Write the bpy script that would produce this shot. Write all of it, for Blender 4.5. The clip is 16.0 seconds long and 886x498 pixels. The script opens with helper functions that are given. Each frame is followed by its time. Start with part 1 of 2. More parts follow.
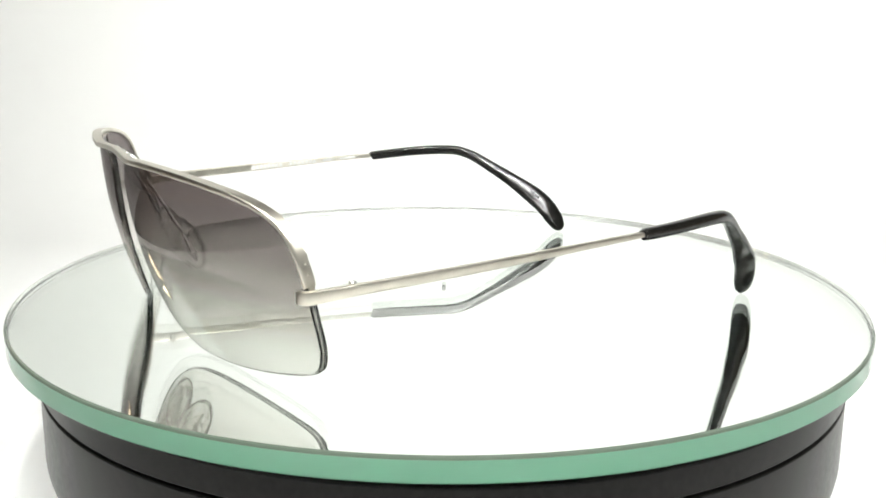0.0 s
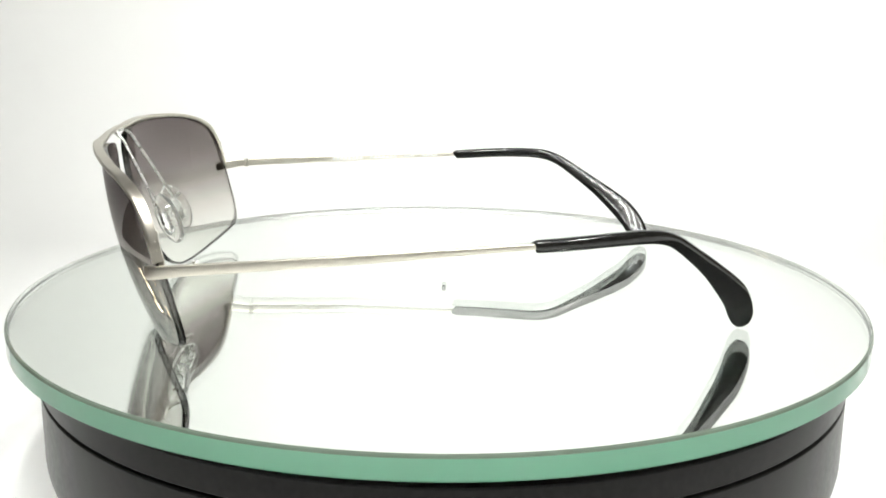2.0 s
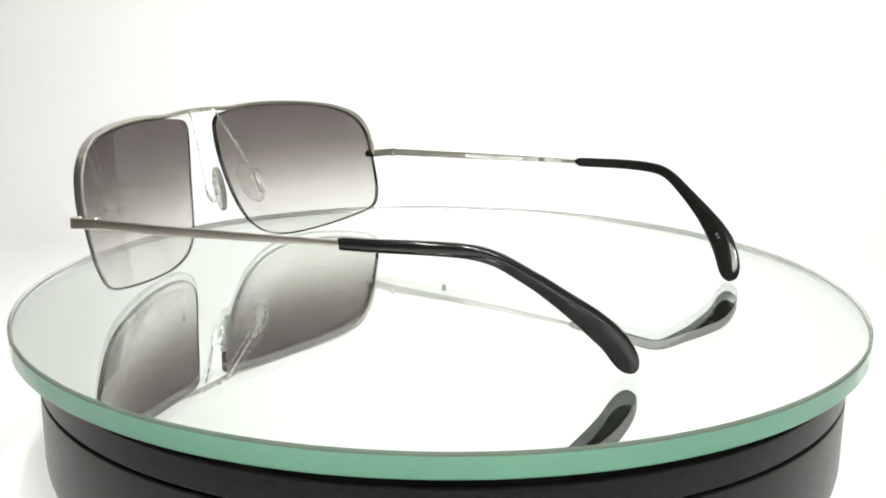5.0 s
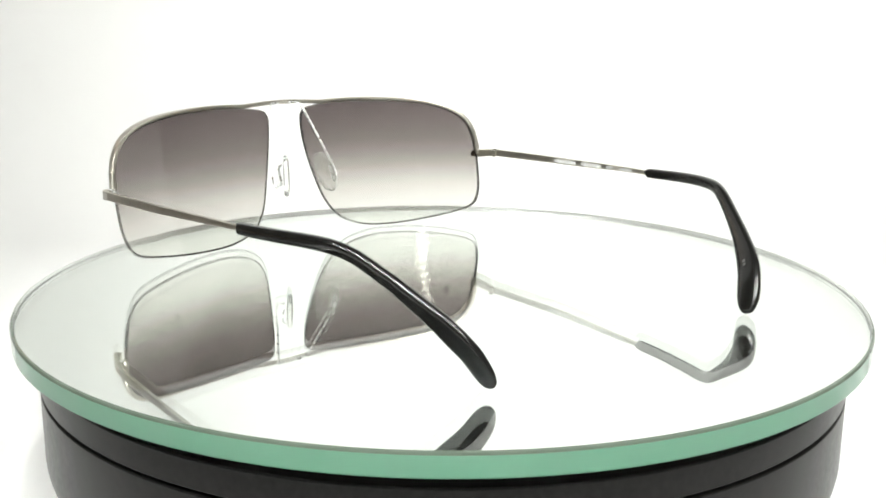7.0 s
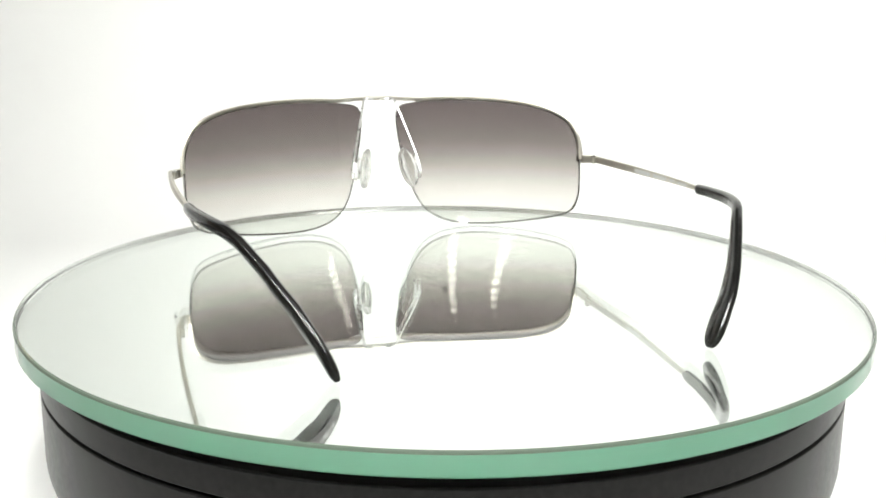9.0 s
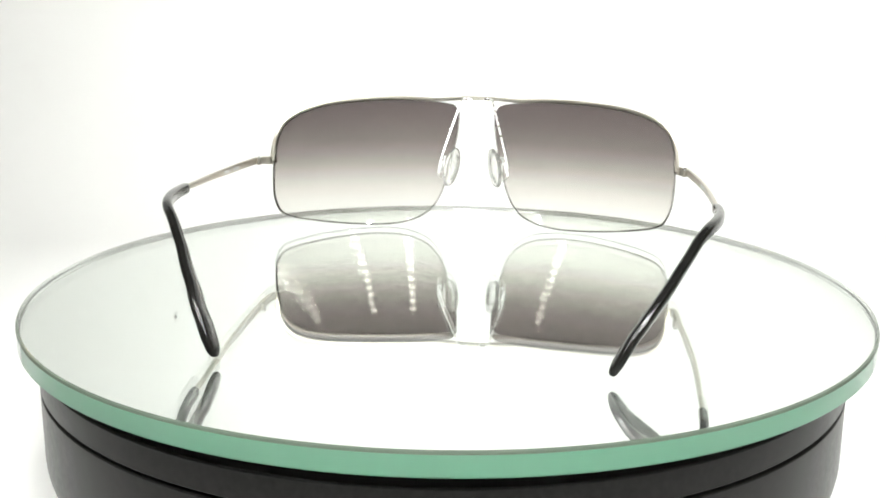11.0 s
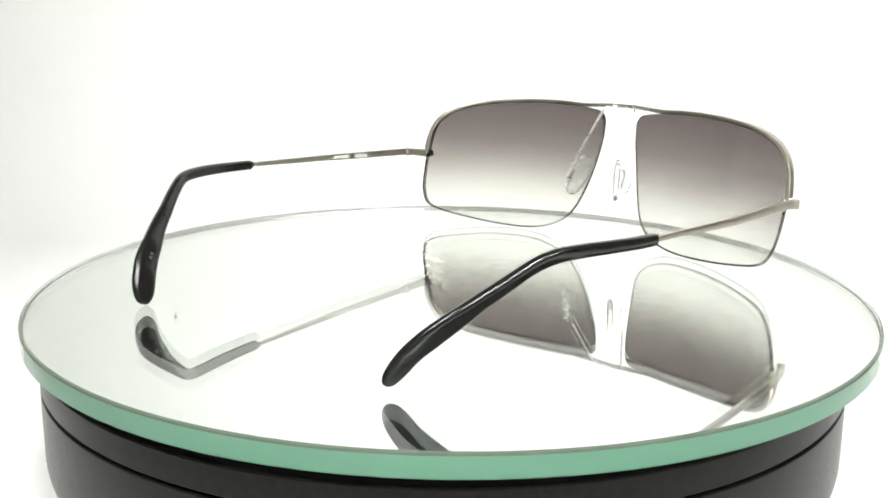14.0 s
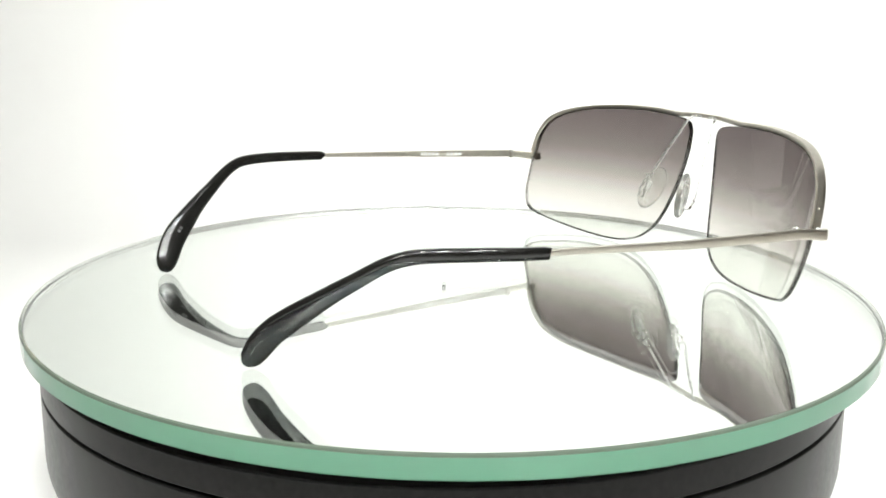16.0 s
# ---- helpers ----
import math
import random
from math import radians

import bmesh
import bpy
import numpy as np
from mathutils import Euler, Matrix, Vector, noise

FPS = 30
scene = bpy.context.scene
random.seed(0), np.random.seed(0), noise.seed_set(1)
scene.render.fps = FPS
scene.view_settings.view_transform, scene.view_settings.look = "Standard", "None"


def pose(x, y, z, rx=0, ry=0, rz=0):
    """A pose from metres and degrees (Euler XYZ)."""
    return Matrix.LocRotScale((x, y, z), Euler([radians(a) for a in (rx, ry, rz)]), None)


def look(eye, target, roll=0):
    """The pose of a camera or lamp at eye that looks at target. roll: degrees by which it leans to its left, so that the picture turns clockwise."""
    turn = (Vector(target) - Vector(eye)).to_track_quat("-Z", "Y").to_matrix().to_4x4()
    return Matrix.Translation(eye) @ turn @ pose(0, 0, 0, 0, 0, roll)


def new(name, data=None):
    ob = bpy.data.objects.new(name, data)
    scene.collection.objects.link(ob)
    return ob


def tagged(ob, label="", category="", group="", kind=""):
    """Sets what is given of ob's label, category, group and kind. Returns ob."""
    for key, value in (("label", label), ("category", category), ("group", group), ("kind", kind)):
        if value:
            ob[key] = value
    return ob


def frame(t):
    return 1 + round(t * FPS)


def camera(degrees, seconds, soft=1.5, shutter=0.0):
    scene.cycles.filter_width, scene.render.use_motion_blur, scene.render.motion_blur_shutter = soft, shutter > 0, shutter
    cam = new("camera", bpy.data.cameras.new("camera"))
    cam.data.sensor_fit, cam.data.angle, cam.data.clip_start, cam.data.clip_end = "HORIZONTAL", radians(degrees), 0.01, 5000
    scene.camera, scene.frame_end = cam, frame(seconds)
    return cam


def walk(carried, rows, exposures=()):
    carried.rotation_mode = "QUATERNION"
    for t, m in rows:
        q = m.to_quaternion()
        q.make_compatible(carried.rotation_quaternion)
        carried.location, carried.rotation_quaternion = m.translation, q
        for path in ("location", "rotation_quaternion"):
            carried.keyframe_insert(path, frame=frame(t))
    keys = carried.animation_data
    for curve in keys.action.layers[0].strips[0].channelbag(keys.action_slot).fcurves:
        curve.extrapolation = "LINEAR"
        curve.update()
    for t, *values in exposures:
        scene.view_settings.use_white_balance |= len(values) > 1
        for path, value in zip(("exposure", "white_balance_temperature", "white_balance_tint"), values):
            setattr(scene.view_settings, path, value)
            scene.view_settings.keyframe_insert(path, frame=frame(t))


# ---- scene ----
MM = 0.001
SECONDS = 16.0

# ---- camera: stands still before the turntable ----
cam = camera(44.671, SECONDS, soft=1.8)
EYE = Vector((0.0, -0.26548, 0.07332))
PITCH, YAW, ROLL = radians(13.515), radians(-0.184), 0.554
AIM = Vector((math.sin(YAW) * math.cos(PITCH), math.cos(YAW) * math.cos(PITCH), -math.sin(PITCH)))
CAM_POSE = look(EYE, EYE + AIM, ROLL)
walk(cam, [(0.0, CAM_POSE), (SECONDS, CAM_POSE)], exposures=[(0.0, 0.0), (1.0, -0.02), (3.0, -0.1), (4.2, -0.1), (6.5, -0.02), (9.0, 0.01), (12.5, 0.03), (SECONDS, 0.04)])

# ---- world: the dim room outside the light box ----
world = bpy.data.worlds.new("room")
scene.world = world
world.use_nodes = True
world.node_tree.nodes["Background"].inputs["Color"].default_value = (0.9, 0.86, 0.8, 1)
world.node_tree.nodes["Background"].inputs["Strength"].default_value = 0.06

# ---- light box sizes ----
BOX_X, WALL_FRONT, BOX_BACK = 0.36, 0.165, 0.42
FLOOR_Z, CEIL_Z = -0.052, 0.56
CARD_X0, CARD_X1, CARD_Y0, CARD_Y1 = -0.355, -0.215, -0.39, 0.17
HOOD_Y, HOOD_LENGTH, HOOD_TILT = -0.19, 0.36, 39.8
STRIP_X = (-0.212, 0.0, 0.115, 0.275)
STRIP_LENGTH = 0.325
LED_COUNT, LED_GLOW = 11, 235.0


# ---- materials ----
def material(name):
    m = bpy.data.materials.new(name)
    m.use_nodes = True
    nt = m.node_tree
    return m, nt, nt.nodes["Principled BSDF"]


def node(nt, kind, **inputs):
    n = nt.nodes.new(kind)
    for k, v in inputs.items():
        n.inputs[k.replace("_", " ")].default_value = v
    return n


def speckle(nt, scale, low, high, detail=4.0, coords="Object"):
    """Noise between two colours."""
    tc = nt.nodes.new("ShaderNodeTexCoord")
    nz = node(nt, "ShaderNodeTexNoise", Scale=scale, Detail=detail)
    nt.links.new(tc.outputs[coords], nz.inputs["Vector"])
    ramp = nt.nodes.new("ShaderNodeValToRGB")
    ramp.color_ramp.elements[0].position, ramp.color_ramp.elements[1].position = 0.3, 0.7
    ramp.color_ramp.elements[0].color, ramp.color_ramp.elements[1].color = (*low, 1), (*high, 1)
    nt.links.new(nz.outputs["Fac"], ramp.inputs["Fac"])
    return nz, ramp


def bumped(nt, bsdf, height, strength, distance):
    b = node(nt, "ShaderNodeBump", Strength=strength, Distance=distance)
    nt.links.new(height, b.inputs["Height"])
    nt.links.new(b.outputs["Normal"], bsdf.inputs["Normal"])


def make_white(name, low, high):
    m, nt, b = material(name)
    nz, ramp = speckle(nt, 9.0, low, high)
    nt.links.new(ramp.outputs["Color"], b.inputs["Base Color"])
    b.inputs["Roughness"].default_value = 0.9
    b.inputs["Specular IOR Level"].default_value = 0.1
    return m


def make_metal(name, low, high, rough, scale=900.0):
    m, nt, b = material(name)
    nz, ramp = speckle(nt, scale, low, high, 5.0)
    nt.links.new(ramp.outputs["Color"], b.inputs["Base Color"])
    b.inputs["Metallic"].default_value = 1.0
    r = node(nt, "ShaderNodeMapRange", To_Min=rough * 0.85, To_Max=rough * 1.15)
    nt.links.new(nz.outputs["Fac"], r.inputs["Value"])
    nt.links.new(r.outputs["Result"], b.inputs["Roughness"])
    return m


def make_black(name, low, high, rough, coat, scale):
    m, nt, b = material(name)
    nz, ramp = speckle(nt, scale, low, high)
    nt.links.new(ramp.outputs["Color"], b.inputs["Base Color"])
    r = node(nt, "ShaderNodeMapRange", To_Min=rough * 0.8, To_Max=rough * 1.3)
    nt.links.new(nz.outputs["Fac"], r.inputs["Value"])
    nt.links.new(r.outputs["Result"], b.inputs["Roughness"])
    b.inputs["Coat Weight"].default_value = coat
    b.inputs["Coat Roughness"].default_value = 0.06
    return m


def make_glass(name, color, rough, ior):
    m, nt, b = material(name)
    nt.nodes.remove(b)
    g = node(nt, "ShaderNodeBsdfGlass", Color=(*color, 1), Roughness=rough, IOR=ior)
    nt.links.new(g.outputs[0], nt.nodes["Material Output"].inputs["Surface"])
    return m, nt, g


def make_lens():
    """Smoke tint that fades to clear towards the lower edge; the light crosses two faces."""
    m, nt, g = make_glass("gradient_lens", (1, 1, 1), 0.0, 1.5)
    tc = nt.nodes.new("ShaderNodeTexCoord")
    sep = nt.nodes.new("ShaderNodeSeparateXYZ")
    nt.links.new(tc.outputs["Object"], sep.inputs[0])
    mr = node(nt, "ShaderNodeMapRange")
    mr.inputs["From Min"].default_value, mr.inputs["From Max"].default_value = 0.0, 0.040
    nt.links.new(sep.outputs["Z"], mr.inputs["Value"])
    ramp = nt.nodes.new("ShaderNodeValToRGB")
    cr = ramp.color_ramp
    cr.interpolation = "B_SPLINE"
    stops = [(0.0, (0.95, 0.95, 0.93)), (0.16, (0.93, 0.93, 0.91)), (0.32, (0.835, 0.82, 0.80)),
             (0.48, (0.63, 0.607, 0.59)), (0.66, (0.465, 0.437, 0.43)), (1.0, (0.35, 0.318, 0.318))]
    cr.elements[0].position, cr.elements[0].color = stops[0][0], (*stops[0][1], 1)
    cr.elements[1].position, cr.elements[1].color = stops[-1][0], (*stops[-1][1], 1)
    for at, col in stops[1:-1]:
        e = cr.elements.new(at)
        e.color = (*col, 1)
    nt.links.new(mr.outputs["Result"], ramp.inputs["Fac"])
    nt.links.new(ramp.outputs["Color"], g.inputs["Color"])
    return m


M_SHEET = make_white("white_sweep", (0.86, 0.86, 0.85), (0.89, 0.89, 0.88))
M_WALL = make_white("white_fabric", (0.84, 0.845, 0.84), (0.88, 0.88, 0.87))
# white fabric with shade put into its colour, for the dimmer left side
M_WALL_DIMMED = make_white("white_fabric_dimmed", (0.50, 0.505, 0.505), (0.56, 0.565, 0.56))
M_ROOM = make_white("room_plaster", (0.24, 0.185, 0.135), (0.29, 0.225, 0.165))
M_SILVER = make_metal("satin_silver", (0.54, 0.51, 0.445), (0.61, 0.58, 0.51), 0.35, 350.0)
M_POLISH = make_metal("bright_steel", (0.68, 0.68, 0.66), (0.75, 0.75, 0.73), 0.28)
M_ACETATE = make_black("black_acetate", (0.005, 0.0052, 0.005), (0.010, 0.0098, 0.009), 0.15, 0.0, 500.0)
_nt = M_ACETATE.node_tree
_tc = _nt.nodes.new("ShaderNodeTexCoord")
_nz = node(_nt, "ShaderNodeTexNoise", Scale=520.0, Detail=2.0)
_nt.links.new(_tc.outputs["Object"], _nz.inputs["Vector"])
bumped(_nt, _nt.nodes["Principled BSDF"], _nz.outputs["Fac"], 0.25, 0.00025)
M_BASE = make_black("black_plastic", (0.006, 0.0058, 0.0055), (0.010, 0.0096, 0.0092), 0.30, 0.0, 600.0)
M_BASE.node_tree.nodes["Principled BSDF"].inputs["Specular IOR Level"].default_value = 0.095
M_GROOVE_SHADE = make_black("dark_groove_and_shade", (0.004, 0.004, 0.004), (0.006, 0.006, 0.006), 0.8, 0.0, 200.0)
M_LENS = make_lens()
M_PLATE, _nt, _g = make_glass("clear_plate", (0.985, 0.995, 0.988), 0.0, 1.5)


def make_ground(name, clear, body, share, kind="ShaderNodeBsdfTranslucent"):
    """Ground glass: scatters in its own green and lets the light behind it glow through."""
    m, nt, b = material(name)
    nt.nodes.remove(b)
    nz, ramp = speckle(nt, 250.0, tuple(c * 0.93 for c in body), body)
    d = nt.nodes.new("ShaderNodeBsdfDiffuse")
    nt.links.new(ramp.outputs["Color"], d.inputs["Color"])
    tr = node(nt, kind, Color=(*clear, 1))
    mix = node(nt, "ShaderNodeMixShader", Fac=share)
    nt.links.new(tr.outputs[0], mix.inputs[1])
    nt.links.new(d.outputs[0], mix.inputs[2])
    gl = node(nt, "ShaderNodeBsdfGlossy", Color=(1, 1, 1, 1), Roughness=0.2)
    top = nt.nodes.new("ShaderNodeMixShader")
    nt.links.new(node(nt, "ShaderNodeFresnel", IOR=1.5).outputs[0], top.inputs["Fac"])
    nt.links.new(mix.outputs[0], top.inputs[1])
    nt.links.new(gl.outputs[0], top.inputs[2])
    nt.links.new(top.outputs[0], nt.nodes["Material Output"].inputs["Surface"])
    return m


M_EDGE = make_ground("ground_green_edge", (0.55, 0.69, 0.6), (0.06, 0.26, 0.15), 0.5)
M_CHAMFER = make_ground("ground_chamfer", (0.40, 0.46, 0.39), (0.085, 0.11, 0.085), 0.85)
M_EDGE_LIT = make_ground("pale_edge_light", (0.9, 0.91, 0.9), (0.6, 0.61, 0.6), 0.9)
M_LENS_EDGE, _nt, _g = make_glass("polished_lens_edge", (0.86, 0.85, 0.84), 0.12, 1.5)
M_DARK = make_white("dark_fabric", (0.05, 0.047, 0.045), (0.07, 0.065, 0.06))
M_PAD, _nt, _g = make_glass("clear_silicone", (0.995, 0.995, 0.985), 0.0, 1.4)
_co = _nt.nodes.new("ShaderNodeTexCoord")
_no = _nt.nodes.new("ShaderNodeTexNoise")
_no.inputs["Scale"].default_value = 1100.0
_bu = _nt.nodes.new("ShaderNodeBump")
_bu.inputs["Strength"].default_value, _bu.inputs["Distance"].default_value = 0.3, 0.0004
_nt.links.new(_co.outputs["Object"], _no.inputs["Vector"])
_nt.links.new(_no.outputs["Fac"], _bu.inputs["Height"])
_nt.links.new(_bu.outputs["Normal"], _g.inputs["Normal"])
_tr = node(_nt, "ShaderNodeBsdfTranslucent", Color=(0.95, 0.95, 0.94, 1))
_mx = node(_nt, "ShaderNodeMixShader", Fac=0.1)
_nt.links.new(_g.outputs[0], _mx.inputs[1])
_nt.links.new(_tr.outputs[0], _mx.inputs[2])
_nt.links.new(_mx.outputs[0], _nt.nodes["Material Output"].inputs["Surface"])
M_CORD, _nt, _g = make_glass("clear_cord", (0.93, 0.93, 0.92), 0.12, 1.5)
M_MIRROR, _nt, _b = material("silvering")
_b.inputs["Base Color"].default_value = (0.945, 0.968, 0.953, 1)
_b.inputs["Metallic"].default_value, _b.inputs["Roughness"].default_value = 1.0, 0.0
M_PRINT, _nt, _b = material("white_print")
_b.inputs["Base Color"].default_value, _b.inputs["Roughness"].default_value = (0.56, 0.56, 0.55, 1), 0.6
M_MARK = make_black("grey_mark", (0.05, 0.05, 0.05), (0.08, 0.08, 0.08), 0.5, 0.0, 400.0)
M_SPOT, _nt, _b = material("grey_rivet")
_b.inputs["Base Color"].default_value, _b.inputs["Roughness"].default_value = (0.12, 0.12, 0.12, 1), 0.5
M_LED, _nt, _b = material("lit_led")
_b.inputs["Emission Color"].default_value, _b.inputs["Emission Strength"].default_value = (0.985, 0.995, 0.955, 1), LED_GLOW


M_WARM, _nt, _b = material("warm_bulb")
_b.inputs["Emission Color"].default_value, _b.inputs["Emission Strength"].default_value = (1.0, 0.8, 0.58, 1), 14.0


# ---- mesh helpers (lengths in millimetres) ----
def finish(bm, mat, name, scale=MM, smooth=True, sharp=35):
    bmesh.ops.recalc_face_normals(bm, faces=bm.faces[:])
    bmesh.ops.scale(bm, vec=(scale, scale, scale), verts=bm.verts[:])
    for f in bm.faces:
        f.smooth = smooth
    for e in bm.edges:
        if len(e.link_faces) == 2 and e.calc_face_angle(0.0) > radians(sharp):
            e.smooth = False
    me = bpy.data.meshes.new(name)
    bm.to_mesh(me)
    bm.free()
    me.materials.append(mat)
    return me


def part(name, bm, mat, parent, label="", scale=MM, smooth=True, sharp=35):
    ob = new(name, finish(bm, mat, name, scale, smooth, sharp))
    ob.parent = parent
    return tagged(ob, label)


def rounded(a, b, n=5, power=4.0):
    """A rounded rectangle of half sizes a and b."""
    pts = []
    for i in range(4 * n):
        t = 2 * math.pi * (i + 0.5) / (4 * n)
        c, s = math.cos(t), math.sin(t)
        pts.append((a * math.copysign(abs(c) ** (2 / power), c), b * math.copysign(abs(s) ** (2 / power), s)))
    return pts


def catmull(pts, steps, closed=False):
    """A smooth line through the points (tuples of any length)."""
    P = [np.array(p, float) for p in pts]
    n = len(P)
    out = []
    for i in range(n if closed else n - 1):
        if closed:
            p0, p1, p2, p3 = P[i - 1], P[i], P[(i + 1) % n], P[(i + 2) % n]
        else:
            p1, p2 = P[i], P[i + 1]
            p0 = P[i - 1] if i else 2 * p1 - p2
            p3 = P[i + 2] if i + 2 < n else 2 * p2 - p1
        for k in range(steps):
            u = k / steps
            out.append(0.5 * ((2 * p1) + (p2 - p0) * u + (2 * p0 - 5 * p1 + 4 * p2 - p3) * u * u + (3 * p1 - p0 - 3 * p2 + p3) * u ** 3))
    if not closed:
        out.append(P[-1])
    return out


def sweep(bm, path, profiles, ref, closed=False):
    """Loft profiles (a along the ref side, b across it) along a path of 3D points."""
    n = len(path)
    rings = []
    for i, p in enumerate(path):
        p = Vector(p)
        if closed:
            tan = Vector(path[(i + 1) % n]) - Vector(path[i - 1])
        else:
            tan = Vector(path[min(i + 1, n - 1)]) - Vector(path[max(i - 1, 0)])
        tan.normalize()
        r = Vector(ref[i]) if isinstance(ref, list) else Vector(ref)
        side = (r - tan * r.dot(tan)).normalized()
        up = tan.cross(side)
        prof = profiles[i] if isinstance(profiles[0], list) else profiles
        rings.append([bm.verts.new(p + side * a + up * b) for a, b in prof])
    m = len(rings[0])
    for i in range(n if closed else n - 1):
        A, B = rings[i], rings[(i + 1) % n]
        for j in range(m):
            bm.faces.new((A[j], A[(j + 1) % m], B[(j + 1) % m], B[j]))
    if not closed:
        bm.faces.new(rings[0][::-1])
        bm.faces.new(rings[-1])
    return bm


def revolve(bm, profile, n=192, cap=True):
    """A turned body: profile of (radius, z)."""
    rings = [[bm.verts.new((r * math.cos(2 * math.pi * k / n), r * math.sin(2 * math.pi * k / n), z)) for k in range(n)] for r, z in profile]
    for A, B in zip(rings, rings[1:]):
        for k in range(n):
            bm.faces.new((A[k], A[(k + 1) % n], B[(k + 1) % n], B[k]))
    if cap:
        bm.faces.new(rings[0])
        bm.faces.new(rings[-1])
    return bm


def block(bm, x0, x1, y0, y1, z0, z1, bevel=0.0):
    vs = [bm.verts.new((x, y, z)) for x in (x0, x1) for y in (y0, y1) for z in (z0, z1)]
    faces = [bm.faces.new([vs[i] for i in q]) for q in ((0, 1, 3, 2), (4, 6, 7, 5), (0, 4, 5, 1), (2, 3, 7, 6), (0, 2, 6, 4), (1, 5, 7, 3))]
    if bevel:
        edges = list({e for f in faces for e in f.edges})
        bmesh.ops.bevel(bm, geom=edges, offset=bevel, segments=2, affect="EDGES", profile=0.5)
    return bm


# ---- light box (metres) ----
def light_box():
    t = 0.006
    # floor that sweeps up into the back
    bm = bmesh.new()
    R = 0.16
    prof = [(-0.40, FLOOR_Z)]
    prof += [(BOX_BACK - R + R * math.sin(a), FLOOR_Z + R - R * math.cos(a)) for a in np.linspace(0, math.pi / 2, 25)]
    prof += [(BOX_BACK, CEIL_Z)]
    front = [[bm.verts.new((x, y, z)) for x in (-BOX_X, BOX_X)] for y, z in prof]
    for a, b in zip(front, front[1:]):
        bm.faces.new((a[0], a[1], b[1], b[0]))
    sheet = new("backdrop", finish(bm, M_SHEET, "backdrop", 1.0, True, 60))
    solid = sheet.modifiers.new("thickness", "SOLIDIFY")
    solid.thickness, solid.offset = 0.002, -1
    tagged(sheet, "seamless white paper sweep behind and under the turntable", "backdrop", kind="structure")
    # the left wall gets the darkened copy so that side falls off in brightness
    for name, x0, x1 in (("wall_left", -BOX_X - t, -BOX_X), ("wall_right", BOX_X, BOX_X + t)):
        ob = new(name, finish(block(bmesh.new(), x0, x1, WALL_FRONT, BOX_BACK + t, FLOOR_Z - t, CEIL_Z), M_WALL if x0 > 0 else M_WALL_DIMMED, name, 1.0, False))
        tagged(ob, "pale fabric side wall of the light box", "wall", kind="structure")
    ob = new("ceiling", finish(block(bmesh.new(), -BOX_X - t, BOX_X + t, HOOD_Y, BOX_BACK + t, CEIL_Z, CEIL_Z + t), M_DARK, "ceiling", 1.0, False))
    tagged(ob, "dark fabric top of the light box", "ceiling", kind="structure")
    ob = new("ceiling_hood", finish(block(bmesh.new(), -BOX_X - t, BOX_X + t, -HOOD_LENGTH, 0.0, 0.0, t), M_DARK, "ceiling_hood", 1.0, False))
    ob.matrix_world = pose(0, HOOD_Y, CEIL_Z, HOOD_TILT, 0, 0)
    tagged(ob, "dark fabric hood sloping down over the front", "ceiling", kind="structure")
    # dark card added on the floor beside the turntable, unseen, darkens the lens reflection
    ob = new("reflection_card", finish(block(bmesh.new(), CARD_X0, CARD_X1, CARD_Y0, CARD_Y1, FLOOR_Z + 0.0002, FLOOR_Z + 0.003, 0.001), M_DARK, "reflection_card", 1.0, False))
    tagged(ob, "thin dark fabric card added on the white sweep to darken the lens reflection", "mat")
    # rivets on the back sheet
    for x, z, r in ((-0.0013, 0.1148, 0.0018), (-0.179, 0.1366, 0.0011)):
        bm = bmesh.new()
        revolve(bm, [(r * 0.2, 0.0012), (r * 0.7, 0.001), (r, 0.0003), (r, -0.0008)], 20)
        ob = new("rivet", finish(bm, M_SPOT, "rivet", 1.0))
        ob.matrix_world = pose(x, BOX_BACK - 0.0023, z, 90, 0, 0)
        tagged(ob, "small dark grey rivet in the white sweep", "rivet", "rivets of the sweep")


def light_strip(x):
    root = new("light_strip")
    root.matrix_world = pose(x, HOOD_Y, CEIL_Z, HOOD_TILT, 0, 0)
    bm = block(bmesh.new(), -0.018, 0.018, -STRIP_LENGTH - 0.01, -0.005, -0.012, 0.0, 0.0015)
    part("housing", bm, M_DARK, root, "slim dark housing", 1.0, False)
    bm = bmesh.new()
    revolve(bm, [(0.0095, -0.001), (0.0095, 0.0), (0.007, 0.0022), (0.002, 0.0034)], 18)
    led_mesh = finish(bm, M_LED, "led", 1.0)
    for k in range(LED_COUNT):
        led = new("led", led_mesh)
        led.parent = root
        led.matrix_basis = pose(0, -0.015 - (k + 0.5) / LED_COUNT * (STRIP_LENGTH - 0.015), -0.0135, 180, 0, 0)
    tagged(root, "slim dark strip of glowing white lights under the hood", "light strip", "ceiling light strips")


def side_lamp():
    """A small fitting with three warm lights on the left wall."""
    root = new("side_lamp")
    root.matrix_world = pose(-BOX_X, 0.27, 0.16, 0, 90, 0)
    part("plate", block(bmesh.new(), -0.03, 0.03, -0.02, 0.02, 0.0, 0.006, 0.0015), M_DARK, root, "small dark plate", 1.0, False)
    bm = bmesh.new()
    revolve(bm, [(0.0065, -0.001), (0.0065, 0.0), (0.004, 0.0028), (0.001, 0.004)], 12)
    mesh = finish(bm, M_WARM, "warm_bulb", 1.0)
    for x, y in ((-0.018, 0.006), (0.004, -0.004), (0.018, 0.007)):
        bulb = new("bulb", mesh)
        bulb.parent = root
        bulb.matrix_basis = pose(x, y, 0.0065)
    tagged(root, "small dark wall fitting with three warm lights", "lamp")


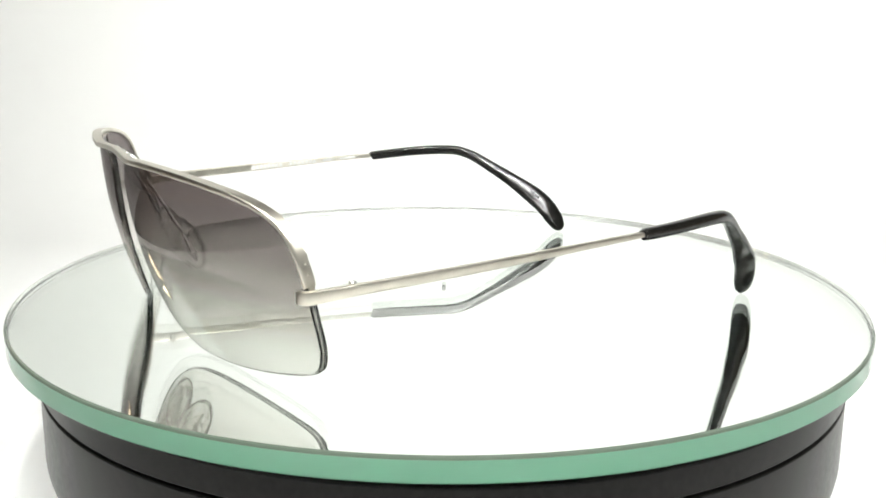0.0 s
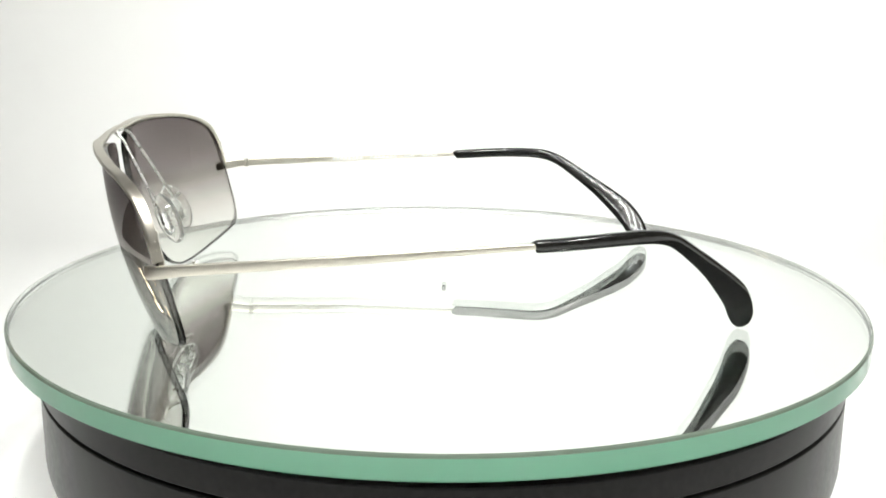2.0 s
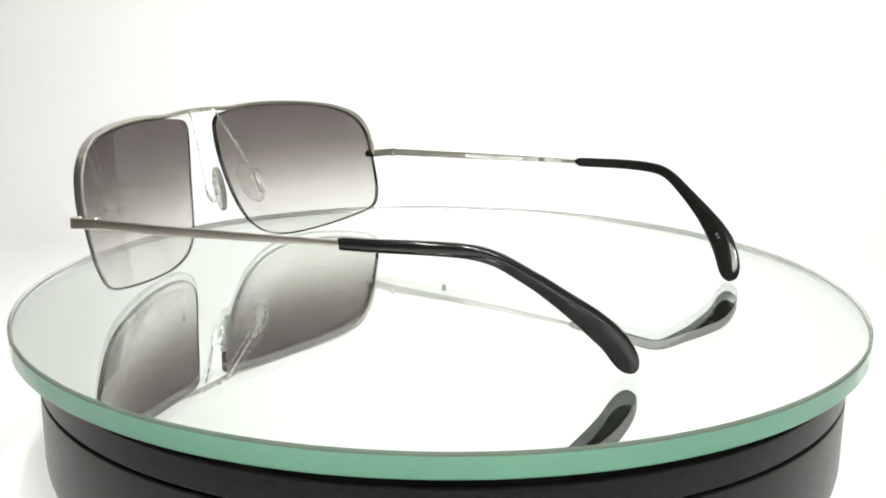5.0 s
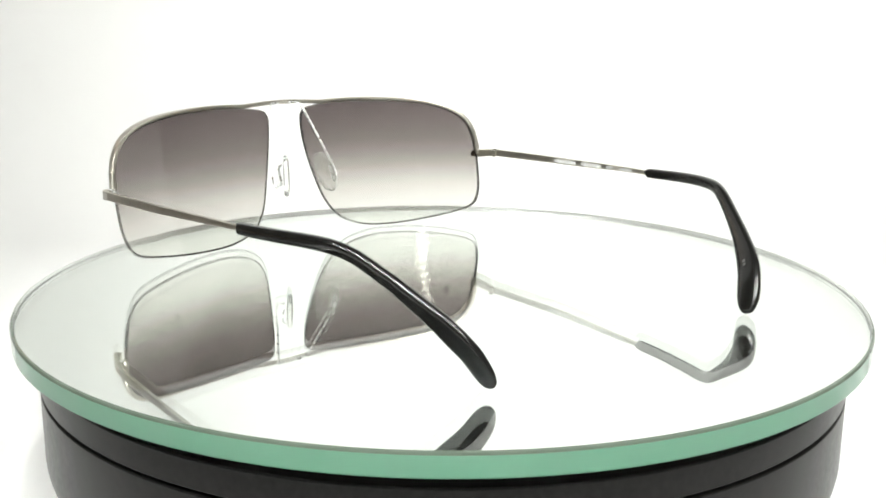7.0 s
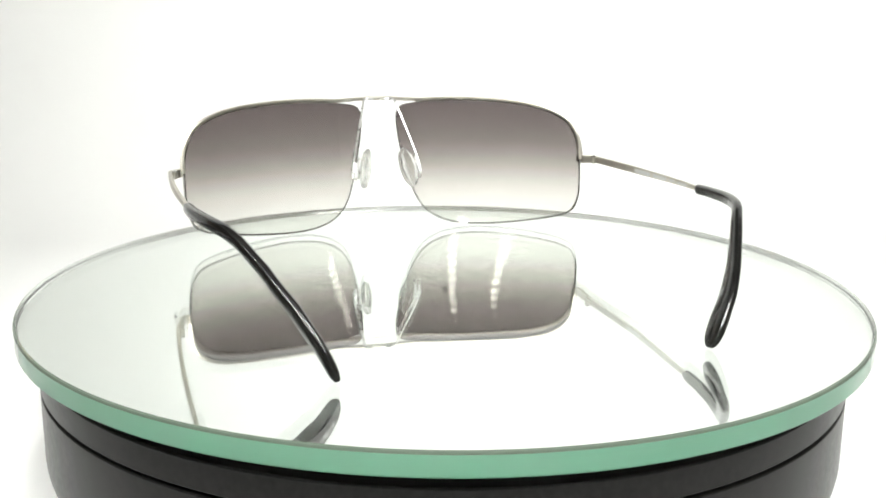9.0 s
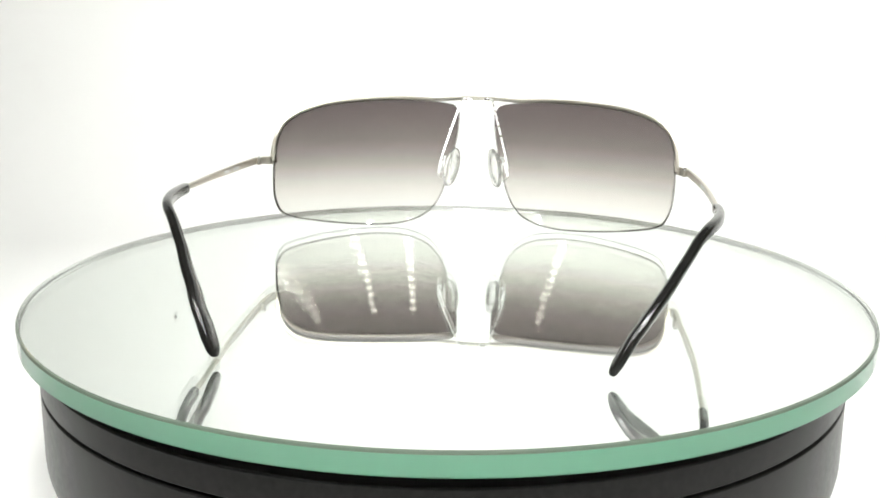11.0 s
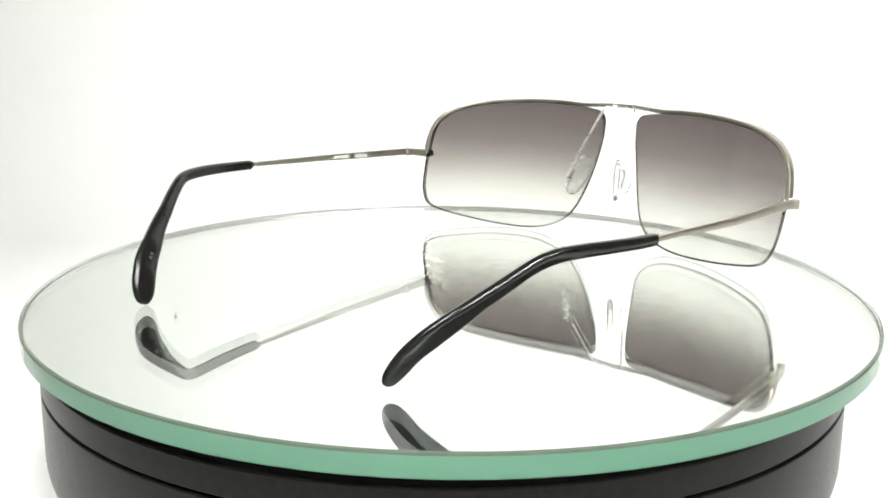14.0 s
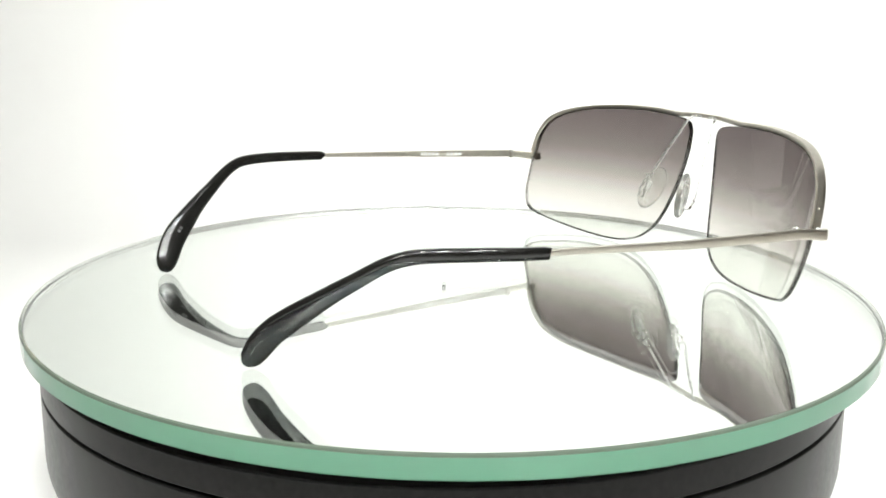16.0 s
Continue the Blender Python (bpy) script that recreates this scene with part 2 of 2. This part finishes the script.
def room():
    t = 0.05
    for name, a in (("room_wall_back", (-1.5, 1.5, -2.2 - t, -2.2, -1.0, 1.6)), ("room_wall_left", (-1.5 - t, -1.5, -2.2, 1.2, -1.0, 1.6)),
                    ("room_wall_right", (1.5, 1.5 + t, -2.2, 1.2, -1.0, 1.6)), ("room_wall_far", (-1.5, 1.5, 1.2, 1.2 + t, -1.0, 1.6)),
                    ("room_ceiling", (-1.5, 1.5, -2.2, 1.2, 1.6, 1.6 + t)), ("room_floor", (-1.5, 1.5, -2.2, 1.2, -1.0 - t, -1.0))):
        ob = new(name, finish(block(bmesh.new(), *a), M_ROOM, name, 1.0, False))
        tagged(ob, "plain dim wall of the room around the box", "wall", kind="structure")
    ob = new("table_top", finish(block(bmesh.new(), -0.7, 0.7, -0.42, 0.6, FLOOR_Z - 0.045, FLOOR_Z - 0.008, 0.003), M_ROOM, "table_top", 1.0, False))
    tagged(ob, "plain table that carries the light box", "table", kind="structure")


# ---- turntable ----
PLATE_R, PLATE_T = 103.5, 5.0
BASE_R = 98.0


def turntable_base():
    root = new("turntable_base")
    root.matrix_world = pose(-0.0005, 0, -0.0053)
    z0 = -(FLOOR_Z * 1000 + 5.3)
    bm = bmesh.new()
    revolve(bm, [(60, -3.1), (BASE_R - 0.8, -3.1), (BASE_R - 0.25, -3.25), (BASE_R, -3.6), (BASE_R, -9.2), (BASE_R - 0.2, -9.4), (BASE_R - 2.0, -9.5), (60, -9.5)])
    part("top_ring", bm, M_BASE, root, "black satin turning ring under the plate")
    # near-black recess below the plate, shaped to stand in for its cast shadow
    bm = bmesh.new()
    revolve(bm, [(60, 0.1), (BASE_R - 6.0, 0.1), (BASE_R - 6.0, -3.05), (60, -3.05)])
    part("shade_recess", bm, M_GROOVE_SHADE, root, "dark recess added in place of the plate's shadow on the ring")
    bm = bmesh.new()
    revolve(bm, [(70, -9.45), (BASE_R - 1.6, -9.45), (BASE_R - 1.6, -10.35), (70, -10.35)])
    part("groove", bm, M_GROOVE_SHADE, root, "dark gap between ring and body")
    bm = bmesh.new()
    prof = [(60, -10.1), (BASE_R - 1.9, -10.1), (BASE_R - 0.2, -10.2), (BASE_R, -10.4), (BASE_R, -26)]
    prof += [(BASE_R - 16 * (1 - math.cos(a)), -26 - 15 * math.sin(a)) for a in np.linspace(0.1, math.pi / 2 * 0.9, 14)]
    prof += [(BASE_R - 18, -z0 + 2), (BASE_R - 19, -z0), (40, -z0)]
    revolve(bm, prof)
    part("body", bm, M_BASE, root, "black satin drum with a rounded foot")
    tagged(root, "round black satin plastic turntable base with a groove", "turntable")
    return root


def glass_plate():
    root = new("glass_plate")
    c, T, R = 0.65, PLATE_T, PLATE_R

    def disc(r, z):
        bm = bmesh.new()
        vs = [bm.verts.new((r * math.cos(2 * math.pi * k / 256), r * math.sin(2 * math.pi * k / 256), z)) for k in range(256)]
        bm.faces.new(vs)
        return bm

    def band(profile):
        return revolve(bmesh.new(), profile, 256, False)

    # four skins of one closed slab
    top = disc(R - c, 0.0)
    clear = part("clear_top", top, M_PLATE, root, "clear polished top face")
    clear.visible_shadow = False
    bottom = disc(R - 0.4, -T)
    for f in bottom.faces:
        f.normal_flip()
    part("silvered_back", bottom, M_MIRROR, root, "silvered mirror back")
    part("top_chamfer", band([(R, -c), (R - c * 0.35, -c * 0.3), (R - c, 0.0)]), M_CHAMFER, root, "ground chamfer")
    # added pale ring: its colour stands in for light coming through the far edge
    part("edge_light_band", band([(R - 0.55, -T + 0.1), (R - 0.55, -c * 0.6)]), M_EDGE_LIT, root, "pale band added inside the edge to brighten the far rim")
    part("bottom_arris", band([(R - 1.0, -T + 0.03), (R - 0.57, -T + 0.4)]), M_CHAMFER, root, "dark ground lower corner")
    part("ground_edge", band([(R - 0.4, -T), (R, -T + 0.4), (R, -c)]), M_EDGE, root, "green ground glass edge")
    tagged(root, "round mirrored glass plate with a pale green edge", "glass plate")
    return root


# ---- sunglasses, in millimetres: x across, y forward, z up from the plate ----
def lens_y(x, z):
    zz = z - 20.7
    return 14.14 - 0.0057 * x * x + 0.221 * zz + 0.0907 * abs(x) - 0.0057 * zz * zz


LENS_LINE = [(6.2, 36.2), (9.0, 38.1), (20.0, 39.0), (32.0, 38.9), (44.0, 37.9), (52.0, 36.2), (57.4, 33.4), (60.3, 29.0), (61.4, 22.5),
             (61.3, 15.0), (60.4, 9.2), (57.6, 4.9), (50.0, 2.6), (38.0, 0.9), (27.0, 0.6), (19.5, 1.9), (14.4, 4.7), (11.0, 9.4), (8.4, 17.5), (6.4, 27.0), (5.8, 33.0)]


def lens_mesh(side):
    line = catmull(LENS_LINE, 6, True)
    n = len(line)
    cx, cz = 34.0, 20.0
    bm = bmesh.new()
    skins = []
    for off in (0.75, -0.75):
        rings = []
        for s in (1.0, 0.985, 0.93, 0.84, 0.72, 0.58, 0.42, 0.25, 0.1):
            ring = []
            for x, z in line:
                X, Z = cx + (x - cx) * s, cz + (z - cz) * s
                ring.append(bm.verts.new((side * X, lens_y(X, Z) + off, Z)))
            rings.append(ring)
        for A, B in zip(rings, rings[1:]):
            for k in range(n):
                bm.faces.new((A[k], A[(k + 1) % n], B[(k + 1) % n], B[k]))
        mid = bm.verts.new((side * cx, lens_y(cx, cz) + off, cz))
        for k in range(n):
            bm.faces.new((rings[-1][k], rings[-1][(k + 1) % n], mid))
        skins.append(rings[0])
    for k in range(n):
        f = bm.faces.new((skins[0][k], skins[0][(k + 1) % n], skins[1][(k + 1) % n], skins[1][k]))
        f.material_index = 1
    return bm


def outward(line, i):
    a, b = line[i - 1], line[(i + 1) % len(line)]
    d = Vector((b[0] - a[0], b[1] - a[1])).normalized()
    return Vector((-d[1], d[0]))


def brow_path(grow, fwd, start=22.6):
    """The line over both lenses from one outer corner to the other."""
    line = catmull(LENS_LINE, 6, True)
    half = []
    for i in range(9, 6 * 8 + 1):
        x, z = line[i]
        o = outward(line, i)
        half.append((x + o[0] * grow, z + o[1] * grow))
    half = [(0.0, 39.5 + grow * 0.7), (4.5, 39.45 + grow * 0.7)] + [p for p in half if p[0] > 10.5]
    half = [tuple(p) for p in half]
    right = [(x, lens_y(x, z) + fwd, z) for x, z in half]
    left = [(-x, y, z) for x, y, z in right[1:]]
    return left[::-1] + right


def bent(p, s):
    """The two arms are not bent quite alike: one rides a little higher and further back."""
    q = p.copy()
    back = -p[1]
    if s > 0:
        q[0] += np.interp(back, (8, 40, 73, 90), (0.0, 0.6, 0.3, 0.0))
        q[0] -= np.interp(back, (90, 100, 112, 126), (0.0, 0.6, 1.1, 0.8))
        q[2] -= np.interp(back, (8, 40, 73, 96, 108, 122), (0.0, 0.6, 0.45, 0.45, 0.3, 0.0))
        return q
    q[0] -= np.interp(back, (8, 73, 98, 110, 118, 123, 126), (0.0, 0.9, 2.1, 3.2, 2.7, 1.4, 0.4))
    q[1] -= np.interp(back, (8, 73, 98, 110, 120, 126), (0.0, 1.0, 0.8, 0.5, 0.2, 0.1))
    q[2] += np.interp(back, (8, 35, 60, 73, 98, 110, 120), (0.0, 0.05, 0.4, 0.75, 0.5, 0.3, 0.0))
    return q


def sunglasses():
    root = new("sunglasses")

    for side in (1, -1):
        lens = part("lens", lens_mesh(side), M_LENS, root, "smoke grey lens fading to clear below")
        lens.data.materials.append(M_LENS_EDGE)
        # clear nylon cord in the groove of the lower edge
        line = catmull(LENS_LINE, 6, True)
        cord = []
        for i in list(range(48, len(line))):
            x, z = line[i]
            o = outward(line, i) * 0.05
            X, Z = x + o[0], z + o[1]
            cord.append((side * X, lens_y(X, Z), Z))
        part("nylon_cord", sweep(bmesh.new(), cord, rounded(0.28, 0.28, 2, 2.0), (0, 1, 0)), M_CORD, lens, "thin clear nylon cord")

    # brow bar: two ridges with a groove between
    path = brow_path(0.5, 1.25)
    ridged = [(-1.55, -0.55), (-0.35, -0.55), (0.35, -0.55), (1.35, -0.55), (1.6, -0.35), (1.6, 0.25), (1.35, 0.55), (0.55, 0.66), (0.14, 0.08), (-0.14, 0.08), (-0.55, 0.66), (-1.3, 0.55), (-1.6, 0.3), (-1.65, -0.3)]
    profs = []
    for k, (x, y, z) in enumerate(path):
        wide = min(1.0, max(0.0, (abs(x) - 46.0) / 12.0))
        path[k] = (x, y - 1.0 * wide, z)
        w = 0.08 * wide + 0.62 + 0.38 * min(1.0, max(0.0, (abs(x) - 6.0) / 10.0))
        profs.append([(a * w * 0.66, -b * (0.85 + 0.15 * w)) for a, b in ridged])
    part("brow_bar", sweep(bmesh.new(), path, profs, (0, 1, 0)), M_SILVER, root, "satin silver brow bar with a groove", sharp=50)

    for s in (1, -1):
        # rim block at the lower end of the bar, with two screw heads
        path = [(s * (61.5 - 0.02 * (z - 24) ** 2), lens_y(61.4, z) - 0.2, z) for z in (28.4, 26.8, 25.0, 23.7)]
        blockp = part("rim_block", sweep(bmesh.new(), path, rounded(0.75, 0.5, 4, 4), (0, 1, 0)), M_SILVER, root)
        for z in (26.6, 24.9):
            bm = bmesh.new()
            revolve(bm, [(0.06, 0.06), (0.18, 0.05), (0.25, 0.0), (0.25, -0.3)], 16)
            bmesh.ops.transform(bm, matrix=Matrix.Translation((s * (62.3 - 0.02 * (z - 24) ** 2), lens_y(61.4, z) - 0.2, z)) @ Matrix.Rotation(s * math.pi / 2, 4, "Y"), verts=bm.verts[:])
            part("screw", bm, M_SILVER, blockp, "tiny screw head")
        # strut down to the end piece
        path = [(s * (61.3 + 0.12 * (24.4 - z)), lens_y(61.4, z) - 0.5, z) for z in (24.4, 22.8, 21.2)]
        part("strut", sweep(bmesh.new(), path, rounded(0.55, 0.5, 3, 4), (0, 1, 0)), M_SILVER, root)
        # end piece hooks round the edge of the lens and runs back to the hinge
        line = [(61.7, 0.3, 20.9), (62.4, 0.6, 20.9), (63.2, 0.3, 20.9), (63.8, -0.8, 20.95), (64.3, -3.2, 21.3), (64.8, -6.0, 21.7), (65.03, -8.6, 21.95)]
        path = [(s * p[0], p[1], p[2]) for p in catmull(line, 4)]
        n = len(path)
        hs = [0.95 + 0.33 * min(1.0, i / 6) - 0.4 * max(0, (i - 10)) / n for i in range(n)]
        part("end_piece", sweep(bmesh.new(), path, [rounded(h, 0.62, 4, 6) for h in hs], (0, 0, 1)), M_SILVER, root)
        # hinge: knuckles and screw
        bm = bmesh.new()
        for k, z in enumerate((21.15, 21.95, 22.7)):
            ring = revolve(bmesh.new(), [(0.6, -0.38), (0.7, -0.32), (0.7, 0.32), (0.6, 0.38)], 16)
            tmp = bpy.data.meshes.new("tmp")
            bmesh.ops.translate(ring, vec=(s * 63.9, -8.6, z), verts=ring.verts[:])
            ring.to_mesh(tmp)
            ring.free()
            bm.from_mesh(tmp)
            bpy.data.meshes.remove(tmp)
        hinge = part("hinge", bm, M_SILVER, root)
        bm = bmesh.new()
        revolve(bm, [(0.15, 0.4), (0.55, 0.32), (0.75, 0.1), (0.75, -0.3)], 18)
        bmesh.ops.translate(bm, vec=(s * 63.9, -8.6, 23.05), verts=bm.verts[:])
        part("screw", bm, M_POLISH, hinge, "polished hinge screw")
        # arm
        line = [(65.05, -8.3, 21.95, 1.07), (65.4, -20, 22.5, 1.05), (65.6, -35, 23.2, 0.97), (65.4, -50, 23.8, 0.83), (65.0, -62, 24.22, 0.69), (64.6, -75, 24.5, 0.55)]
        pts = [bent(p, s) for p in catmull(line, 8)]
        arm = part("arm", sweep(bmesh.new(), [(s * p[0], p[1], p[2]) for p in pts], [rounded(p[3], 0.55, 4, 6) for p in pts], (0, 0, 1)), M_SILVER, root, "thin satin silver arm")
        # printed lettering on the inside, as plain bars
        bars = [(-34.5, 9.5, 0.5), (-46.0, 8.5, 0.45), (-56.5, 3.0, 0.4), (-62.0, 5.0, 0.34)] if s > 0 else [(-26.5, 5.5, 0.45), (-34.5, 6.5, 0.42)]
        for y, length, h in bars:
            near = min(pts, key=lambda p: abs(p[1] - y))
            far = min(pts, key=lambda p: abs(p[1] - y + length))
            cnt = max(3, int(length / 1.15))
            for k in range(cnt):
                u0, u1 = k / cnt, (k + 0.7) / cnt
                y0, y1 = y - length * u0, y - length * u1
                x = near[0] + (far[0] - near[0]) * u0
                z = near[2] + (far[2] - near[2]) * u0
                part("print_bar", block(bmesh.new(), s * (x - 0.60), s * (x - 0.5), y1, y0, z - h, z + h), M_PRINT, arm, "white printed mark", smooth=False)
        # black sleeve with the drooping tip
        line = [(64.6, -72.8, 24.35, 1.1, 1.0), (64.55, -73.1, 24.4, 1.3, 1.25), (64.3, -80, 24.75, 1.35, 1.3), (63.3, -88, 25.15, 1.4, 1.3), (61.8, -95, 25.25, 1.42, 1.3),
                (60.2, -99.6, 24.8, 1.45, 1.3), (58.1, -103.6, 23.2, 1.5, 1.3), (55.4, -108.6, 19.8, 1.7, 1.32), (52.4, -113.6, 16.1, 2.1, 1.35), (49.2, -117.9, 12.5, 2.7, 1.4),
                (46.6, -120.9, 9.6, 3.05, 1.4), (44.3, -122.9, 6.9, 3.05, 1.4), (42.6, -124.2, 4.3, 2.95, 1.35), (41.4, -125.0, 2.3, 2.45, 1.25), (40.7, -125.5, 1.0, 1.6, 0.95), (40.5, -125.7, 0.45, 0.75, 0.5)]
        pts = [bent(p, s) for p in catmull(line, 5)]
        # the blade leans: its thin side turns from level at the sleeve to outward and down at the tip
        lean = [np.interp(-p[1], (92, 106), (0.0, 0.18)) for p in pts]
        refs = [(1.0 - 0.2 * a, 0.0, -s * a) for a in lean]
        tip = part("temple_tip", sweep(bmesh.new(), [(s * p[0], p[1], p[2]) for p in pts], [rounded(max(0.3, p[4] * 0.88), max(0.3, p[3]), 6, 2.9) for p in pts], refs), M_ACETATE, root, "glossy black drooping temple tip", sharp=60)
        # two faint moulded marks on the inner face of the tip
        k = 9 * 5 + 4
        at, nxt = Vector(pts[k][:3]), Vector(pts[k + 1][:3])
        tan = (nxt - at).normalized()
        side = Vector((0.964, 0, -0.18))
        side = (side - tan * tan.dot(side)).normalized()
        up = tan.cross(side)
        for d in (-0.55, 0.55):
            bm = block(bmesh.new(), -0.04, 0.04, -0.4, 0.4, -0.32, 0.32)
            m = Matrix((side, up, tan)).transposed().to_4x4()
            m.translation = at - side * (pts[k][4] + 0.0) + tan * d
            bmesh.ops.transform(bm, matrix=m, verts=bm.verts[:])
            bmesh.ops.scale(bm, vec=(s, 1, 1), verts=bm.verts[:])
            part("mark", bm, M_MARK, tip, "faint grey mark", smooth=False)
        # small pale box that takes the pad
        bm = block(bmesh.new(), -0.55, 0.55, -0.9, 0.9, -1.7, 1.7, 0.25)
        bmesh.ops.transform(bm, matrix=Matrix.Translation((s * 10.2, 5.4, 19.6)) @ Matrix.Rotation(radians(-24), 4, "X") @ Matrix.Rotation(radians(s * -14), 4, "Y"), verts=bm.verts[:])
        part("pad_box", bm, M_PRINT, root, "tiny pale box of the nose pad")
        # nose pad on its wire
        wire = [(1.8, lens_y(2, 39) + 0.1, 39.6), (3.2, lens_y(3, 39) - 0.3, 39.75), (4.5, 16.2, 39.6), (5.1, 15.2, 38.9), (5.4, 14.3, 37.9), (6.3, 12.8, 35.0), (8.3, 9.4, 28.5), (10.3, 6.2, 21.6), (10.8, 5.2, 18.6), (10.6, 4.4, 16.9), (9.8, 3.7, 16.5), (9.1, 3.5, 17.4), (9.0, 4.2, 19.6), (9.1, 4.9, 21.4), (9.0, 4.7, 22.6), (8.7, 3.9, 22.9)]
        wire = [(s * x, y, z) for x, y, z in wire]
        pts = [tuple(p) for p in catmull(wire, 6)]
        part("pad_wire", sweep(bmesh.new(), pts, rounded(0.34, 0.34, 2, 2.0), (0, 1, 0.2)), M_POLISH, root, "thin bent nose pad wire")
        bm = bmesh.new()
        prof = [(0.02, -0.45), (0.45, -0.5), (0.66, -0.8), (0.8, -1.2), (0.92, -1.1), (1.0, -0.5), (1.0, 0.1), (0.95, 0.6), (0.75, 1.0), (0.4, 1.2), (0.02, 1.25)]
        revolve(bm, prof, 40)
        bmesh.ops.scale(bm, vec=(3.2, 6.3, 0.8), verts=bm.verts[:])
        turn = Matrix.Rotation(radians(-24), 4, "X") @ Matrix.Rotation(radians(s * -12), 4, "Y") @ Matrix.Rotation(radians(-s * 60), 4, "Z") @ Matrix.Rotation(radians(90), 4, "X")
        bmesh.ops.transform(bm, matrix=Matrix.Translation((s * 6.6, 4.6, 19.6)) @ turn, verts=bm.verts[:])
        part("nose_pad", bm, M_PAD, root, "clear silicone nose pad")
    # the front sits a little to one side of the arms
    for ob in root.children_recursive:
        if ob.parent.name.split(".")[0] in ("arm", "temple_tip", "hinge") or ob.name.split(".")[0] in ("arm", "temple_tip", "hinge"):
            continue
        for v in ob.data.vertices:
            v.co.x += 0.0006 * min(1.0, max(0.0, (v.co.y + 0.008) / 0.008))
    tagged(root, "rimless silver sunglasses with gradient lenses and black tips", "sunglasses")
    return root


light_box()
for sx in STRIP_X:
    light_strip(sx)
side_lamp()
room()
turntable_base()
PLATE = glass_plate()
GLASSES = sunglasses()


# ---- what turns ----
def turn_at(t):
    u = t - 8.0
    return math.degrees(-0.198562 * t - 0.0000993 * u ** 2 - 0.00001666 * u ** 3)


def motions():
    steps = [k * 0.2 for k in range(int(SECONDS / 0.2) + 1)]
    walk(PLATE, [(t, pose(0, 0, 0, 0, 0, turn_at(t)) @ pose(-0.00142, -0.00058, 0)) for t in steps])
    seat = pose(-0.05502, -0.03036, 0, 0, 0, 118.862)
    walk(GLASSES, [(t, pose(0, 0, 0, 0, 0, turn_at(t)) @ seat) for t in steps])


motions()
